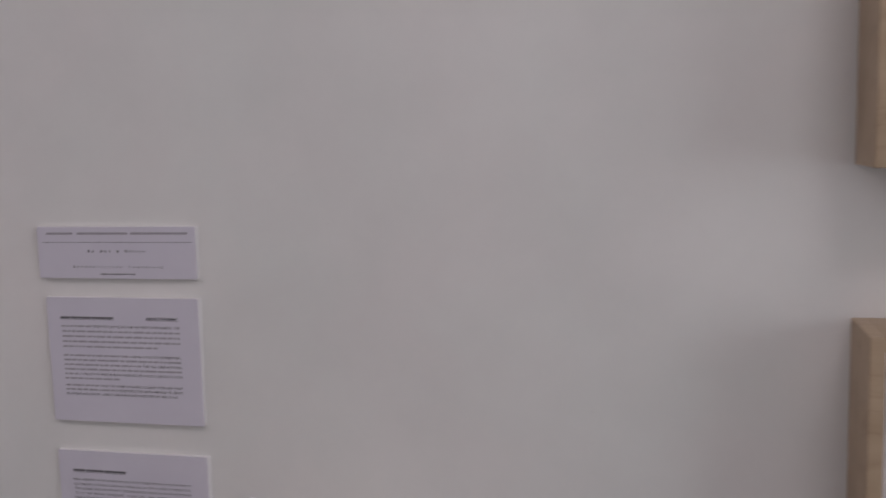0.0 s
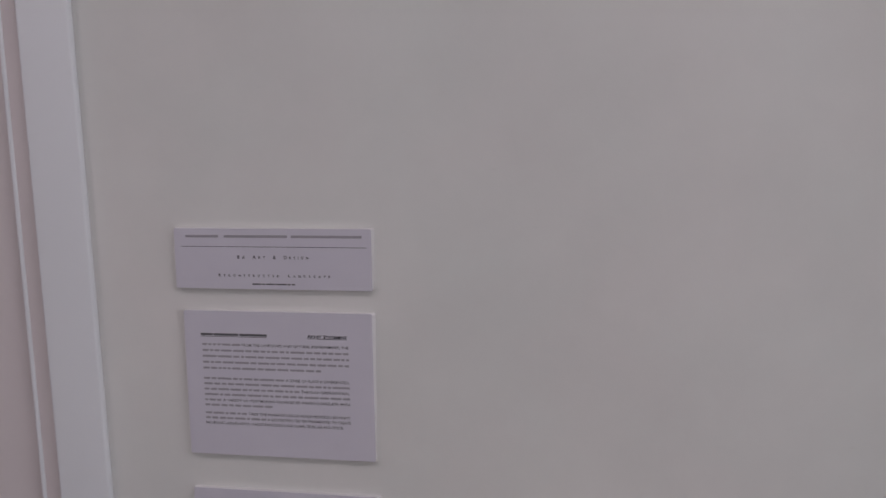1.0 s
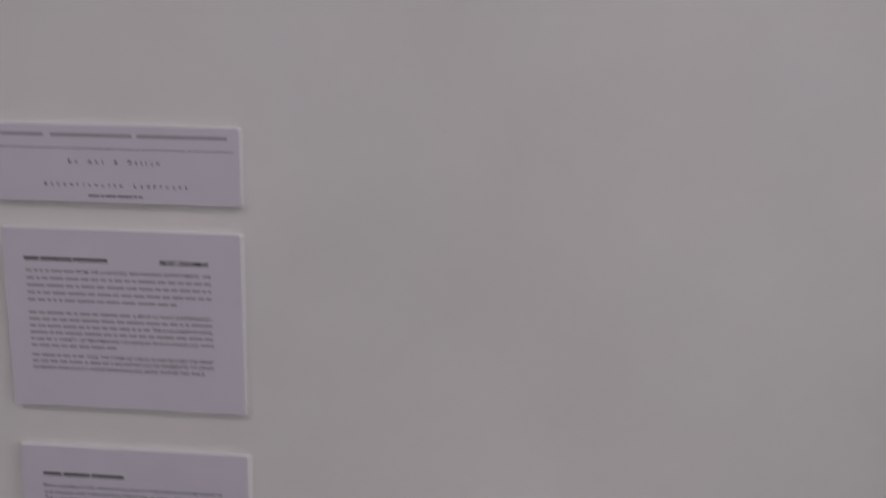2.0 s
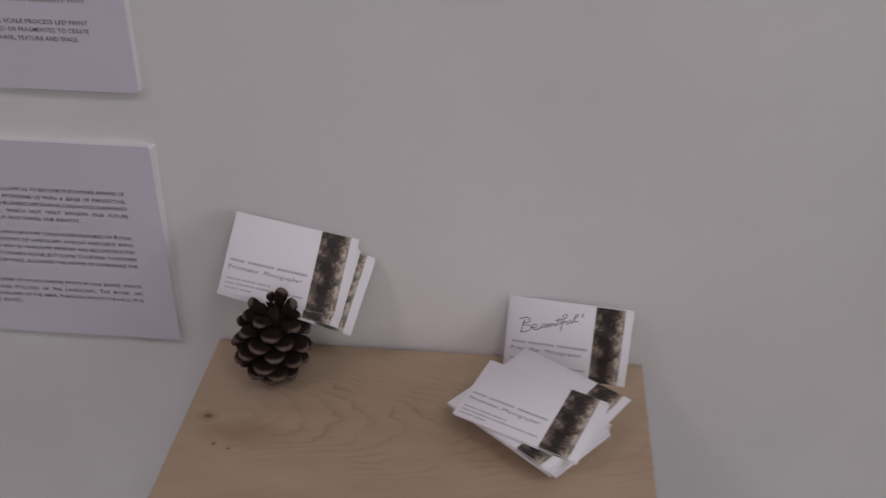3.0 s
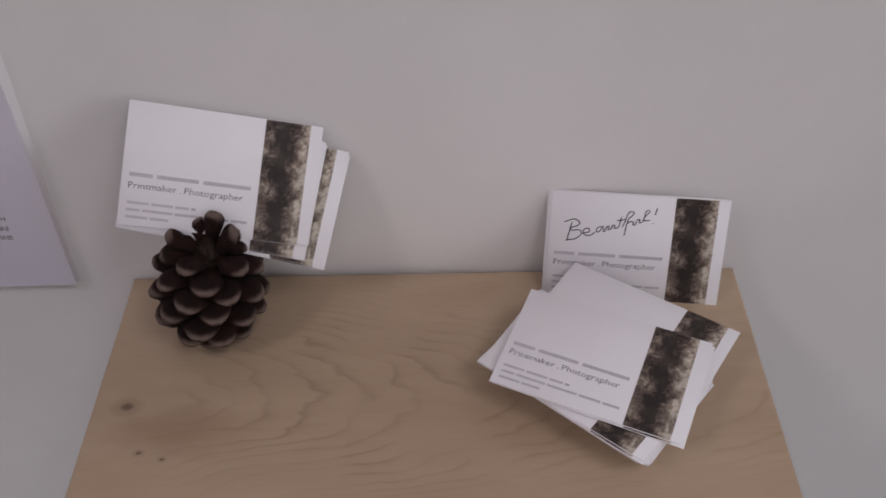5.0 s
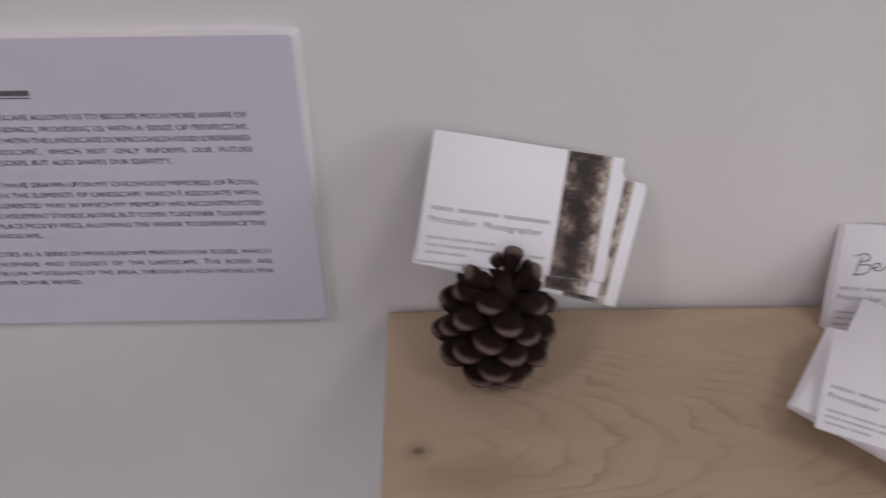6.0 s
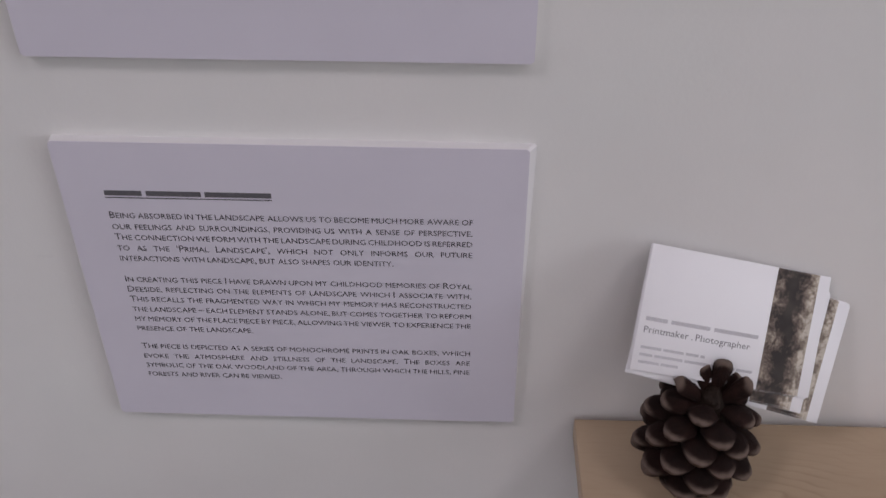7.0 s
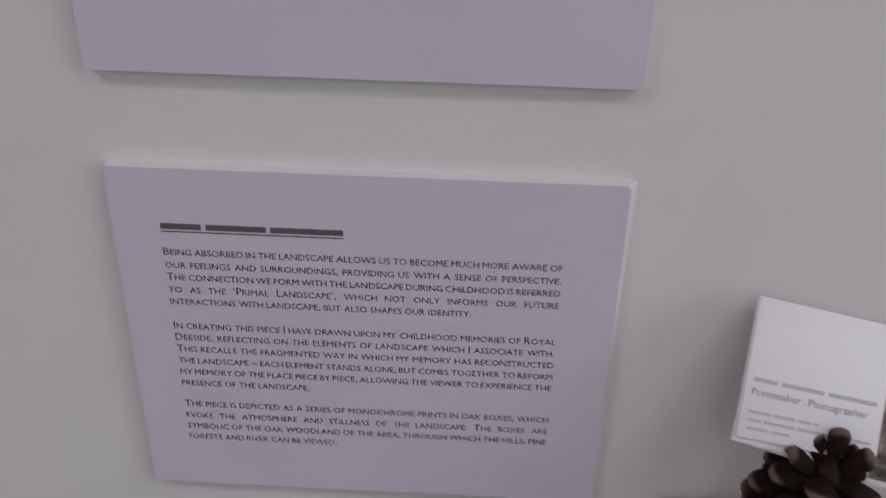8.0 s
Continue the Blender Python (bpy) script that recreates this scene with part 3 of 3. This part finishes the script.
CARD_LABEL = "white card with sepia woodland strip"

# cards held in the pine cone
fan_along, fan_up = Vector((0.832, 0.056, -0.206)), Vector((0.094, 0.313, 0.440))
fan = card_pose(dm(2.463, -0.342, -0.880), fan_along, fan_up)
printed_card.matrix_world = fan
tagged(printed_card, CARD_LABEL + ", tucked in the pine cone", "card", "cards in the pine cone")
fan_steps = [  # slide along, slide up, depth, turn
    (-0.0003, 0.0003, 1, -0.2), (-0.0006, -0.0002, 2, -0.4), (-0.0010, -0.0016, 3, -3.4),
    (-0.0006, -0.0020, 4, -3.8), (0.0088, -0.0026, 5, -5.1), (0.0093, -0.0030, 6, -5.5), (0.0090, -0.0024, 7, -4.9),
]
for sx, sy, k, turn in fan_steps:
    copy_thing(plain_card, fan @ pose(sx, sy, -k * (CT + 0.00003), 0, 0, turn))
last = [o for o in scene.objects if o.name.startswith("business_card") and o is not printed_card and o is not plain_card]
for o in last:
    tagged(o, CARD_LABEL + ", tucked in the pine cone", "card", "cards in the pine cone")

# card with a pen note, leaning on the wall
note_pose = card_pose(dm(4.420, -0.158, -1.5570), (0.843, -0.105, 0.0), (0.0, 0.190, 0.512))
note = copy_thing(printed_card, note_pose)
tagged(note, "white card with a handwritten note, leaning on the wall", "card", "cards leaning on the wall")
for k in (1, 2, 3):
    c = copy_thing(plain_card, note_pose @ pose(0.0004 * (k % 3) - 0.0006 * k, 0, -k * (CT + 0.00003), 0, 0, 0))
    tagged(c, CARD_LABEL + ", leaning on the wall", "card", "cards leaning on the wall")


def pen_stroke(points, width=0.00026):
    """A pen line through a few points on a card face."""
    cu = bpy.data.curves.new("stroke", "CURVE")
    cu.dimensions, cu.bevel_depth, cu.bevel_resolution, cu.resolution_u = "3D", width, 1, 5
    sp = cu.splines.new("BEZIER")
    sp.bezier_points.add(len(points) - 1)
    for p, (x, y) in zip(sp.bezier_points, points):
        p.co = (x, y, 0.0001)
        p.handle_left_type = p.handle_right_type = "AUTO"
    ob = bpy.data.objects.new("stroke", cu)
    me = bpy.data.meshes.new_from_object(ob)
    bpy.data.objects.remove(ob)
    for v in me.vertices:
        v.co.z = 0.0001 + (v.co.z - 0.0001) * 0.2
    return me


bm = bmesh.new()
NOTE = [  # the word in joined handwriting, in millimetres
    [(14, 43), (12.5, 34)],
    [(11, 43.5), (16, 44), (17, 41.5), (13.6, 39.5), (18, 38), (17, 34.8), (12, 33.6)],
    [(18.5, 36.5), (21.5, 38), (20, 39.2), (19, 37), (21, 35.2), (24, 37)],
    [(27, 39.5), (24.5, 38.8), (24.6, 36.8), (27, 38.6), (27.2, 36.8), (29, 39.6), (29.2, 37.4), (31.2, 39.8), (31.6, 38), (34, 44)],
    [(32, 42), (35.6, 42.4)],
    [(34.6, 38.6), (38.4, 46), (36.6, 42), (35.6, 34)],
    [(36, 40), (38.5, 41), (39, 39), (41, 42), (41.4, 40), (44.6, 46.2), (43, 41.4), (45.4, 41)],
    [(47.8, 47), (47.2, 43.6)],
    [(46.6, 39.4), (46.9, 39.1)],
]
for line in NOTE:
    me = pen_stroke([(0.007 + (x - 11) * 0.00119, (y - 4 + (x - 11) * 0.17) * 0.001) for x, y in line])
    bm.from_mesh(me)
    bpy.data.meshes.remove(me)
part("handwritten_note", bm, PEN_INK, note, "Beautiful! written in black pen")

# loose pile on the shelf
rng = random.Random(11)
pile_n = 30
for k in range(pile_n):
    z = TOP_Z + (k + 1) * (CT + 0.00003)
    a = radians(-40.5 + rng.uniform(-1.3, 1.3) + (5 if k % 9 < 2 and k < 27 else 0))
    u = Vector((math.cos(a), math.sin(a), 0))
    slide = 0.0175 * (k / (pile_n - 1)) ** 0.8 + (0.0012 if k % 7 < 3 else 0.0)
    corner = Vector((0.4135 - 0.42 * slide + rng.uniform(-0.0006, 0.0006), -0.0605 - 0.86 * slide + rng.uniform(-0.0006, 0.0006), z))
    corner += u * (0.0008, -0.0014, 0.0012, -0.0018, 0.0004)[k // 6]
    m = card_pose(corner, u, (-u.y, u.x, 0))
    if k == 0:
        c, plain_card.matrix_world = plain_card, m
    else:
        c = copy_thing(plain_card, m)
    tagged(c, CARD_LABEL + ", lying in a loose pile", "card", "pile of cards on the shelf")
z = TOP_Z + (pile_n + 1) * (CT + 0.00003) + 0.0003
a = Vector((0.714, -0.500, 0.0)).normalized()
across = Vector((-a.y, a.x, 0))
m = card_pose(Vector((0.4560, -0.0143, z)) - across * CH, a, across)
tagged(copy_thing(plain_card, m), CARD_LABEL + ", lying in a loose pile", "card", "pile of cards on the shelf")
for dz, dx, turn in ((0.0009, 0.0006, -0.8), (0.0016, 0.0, 0.0)):
    m = card_pose((0.4097 + dx, -0.0903, z + dz + 0.0008), (0.780, -0.343, -0.020), (0.402, 0.914, 0.10)) @ pose(0, 0, 0, 0, 0, turn)
    tagged(copy_thing(printed_card, m), CARD_LABEL + ", lying on a loose pile", "card", "pile of cards on the shelf")


# ---- pine cone ----
def scale_mesh(seed, tip=0.56, droop=1.25):
    """One woody scale: a narrow stalk along +y that widens to a rounded, domed end with a pale lip."""
    rng = random.Random(seed)
    bm = bmesh.new()
    ends = [tip + (1 - tip) * t for t in (0.0, 0.27, 0.52, 0.7, 0.84, 0.93, 0.985)]
    rows = [(0.0, 0.17), (0.2, 0.20), (0.4, 0.36)] + [(y, max(0.10, 0.5 * math.sqrt(max(0.0, 1 - ((y - tip) / (1 - tip)) ** 2)))) for y in ends]
    across = [-1.0, -0.93, -0.66, -0.33, 0.0, 0.33, 0.66, 0.93, 1.0]
    skew = rng.uniform(-0.05, 0.05)
    top, low = [], []
    for y, half in rows:
        rt, rl = [], []
        for t in across:
            x = half * t
            lift = 0.10 * y - 0.42 * x * x - droop * max(0.0, y - 0.5) ** 2 + skew * x
            dome = 0.07 * (1 - t * t) * min(1.0, y * 2)
            thick = 0.040 + 0.008 * y
            rt.append(bm.verts.new((x + rng.uniform(-0.006, 0.006), y, lift + dome + thick)))
            rl.append(bm.verts.new((x, y - 0.012 * y, lift - thick)))
        top.append(rt)
        low.append(rl)
    cols = len(across)
    for j in range(len(rows) - 1):
        for i in range(cols - 1):
            bm.faces.new((top[j][i], top[j][i + 1], top[j + 1][i + 1], top[j + 1][i]))
            bm.faces.new((low[j][i + 1], low[j][i], low[j + 1][i], low[j + 1][i + 1]))
        for i in (0, cols - 1):
            bm.faces.new((low[j][i], top[j][i], top[j + 1][i], low[j + 1][i]))
    for i in range(cols - 1):
        bm.faces.new((top[-1][i], top[-1][i + 1], low[-1][i + 1], low[-1][i]))
        bm.faces.new((low[0][i], low[0][i + 1], top[0][i + 1], top[0][i]))
    bmesh.ops.recalc_face_normals(bm, faces=bm.faces)
    for f in bm.faces:
        f.smooth = True
    return bm


cone = new("pine_cone")
cone.matrix_world = Matrix.Translation((0.2767, -0.0372, TOP_Z)) @ pose(0, 0, 0, -3, 8, 0)
tagged(cone, "dark brown open pine cone with pale-edged scales on the shelf", "pine cone")
CONE_H = 0.072
bm = bmesh.new()
prof = [(0.0, 0.006), (0.05, 0.011), (0.3, 0.013), (0.6, 0.009), (0.75, 0.005), (0.82, 0.0015)]
rings = [[bm.verts.new((r * math.cos(2 * math.pi * i / 12), r * math.sin(2 * math.pi * i / 12), h * CONE_H)) for i in range(12)] for h, r in prof]
for a, c in zip(rings, rings[1:]):
    for i in range(12):
        bm.faces.new((a[i], a[(i + 1) % 12], c[(i + 1) % 12], c[i])).smooth = True
bm.faces.new(rings[0][::-1])
bm.faces.new(rings[-1])
part("core", bm, SCALE_CORE, cone)

rng = random.Random(3)
CROWN_SCALES = [(345, 0.985, 0.0050), (262, 0.92, 0.0135), (92, 0.84, 0.0185), (45, 0.90, 0.0100), (305, 0.86, 0.0135), (20, 0.82, 0.0140)]  # turn, height, spread
N, CROWN = 46, len(CROWN_SCALES)
shapes = []
for k in range(N + CROWN):
    f = (k + 0.5) / N
    if k < N:
        z0, z1 = 0.13 + 0.60 * f, 0.050 + 0.75 * f + rng.uniform(-0.012, 0.012)
        r1 = 0.0288 * (1 - abs((z1 - 0.41) / (0.385 if z1 < 0.41 else 0.46)) ** (2.2 if z1 < 0.41 else 1.9)) ** 0.5 * rng.uniform(0.96, 1.03)
        wide = (0.0166 - 0.0060 * max(0.0, f - 0.5)) * rng.uniform(0.93, 1.07) * min(1.0, 0.85 + f)
        deep = 0.0150
    else:
        z0 = 0.68
        turn, z1, r1 = CROWN_SCALES[k - N]
        wide, deep = 0.0088 * rng.uniform(0.92, 1.08), 0.0260
    run, climb = r1 - 0.003, (z1 - z0) * CONE_H
    rise, length = math.degrees(math.atan2(climb, run)), math.hypot(run, climb)
    if k < N:
        turn = k * 137.508 + rng.uniform(-5, 5)
    m = Matrix.Translation((0, 0, z0 * CONE_H)) @ pose(0, 0, 0, 0, 0, turn) @ Matrix.Translation((0, 0.003, 0)) @ pose(0, 0, 0, rise, rng.uniform(-6, 6), rng.uniform(-4, 4))
    m = m @ Matrix.Diagonal((wide, length, deep, 1))
    if len(shapes) < 4 or k == N:
        ob = part("scale", scale_mesh(len(shapes), *((0.56, 1.25) if k < N else (0.76, 0.35))), SCALE_BROWN, cone)
        shapes.append(ob.data)
    else:
        ob = new("scale", shapes[k % 4 if k < N else 4])
        ob.parent = cone
    ob.matrix_local = m
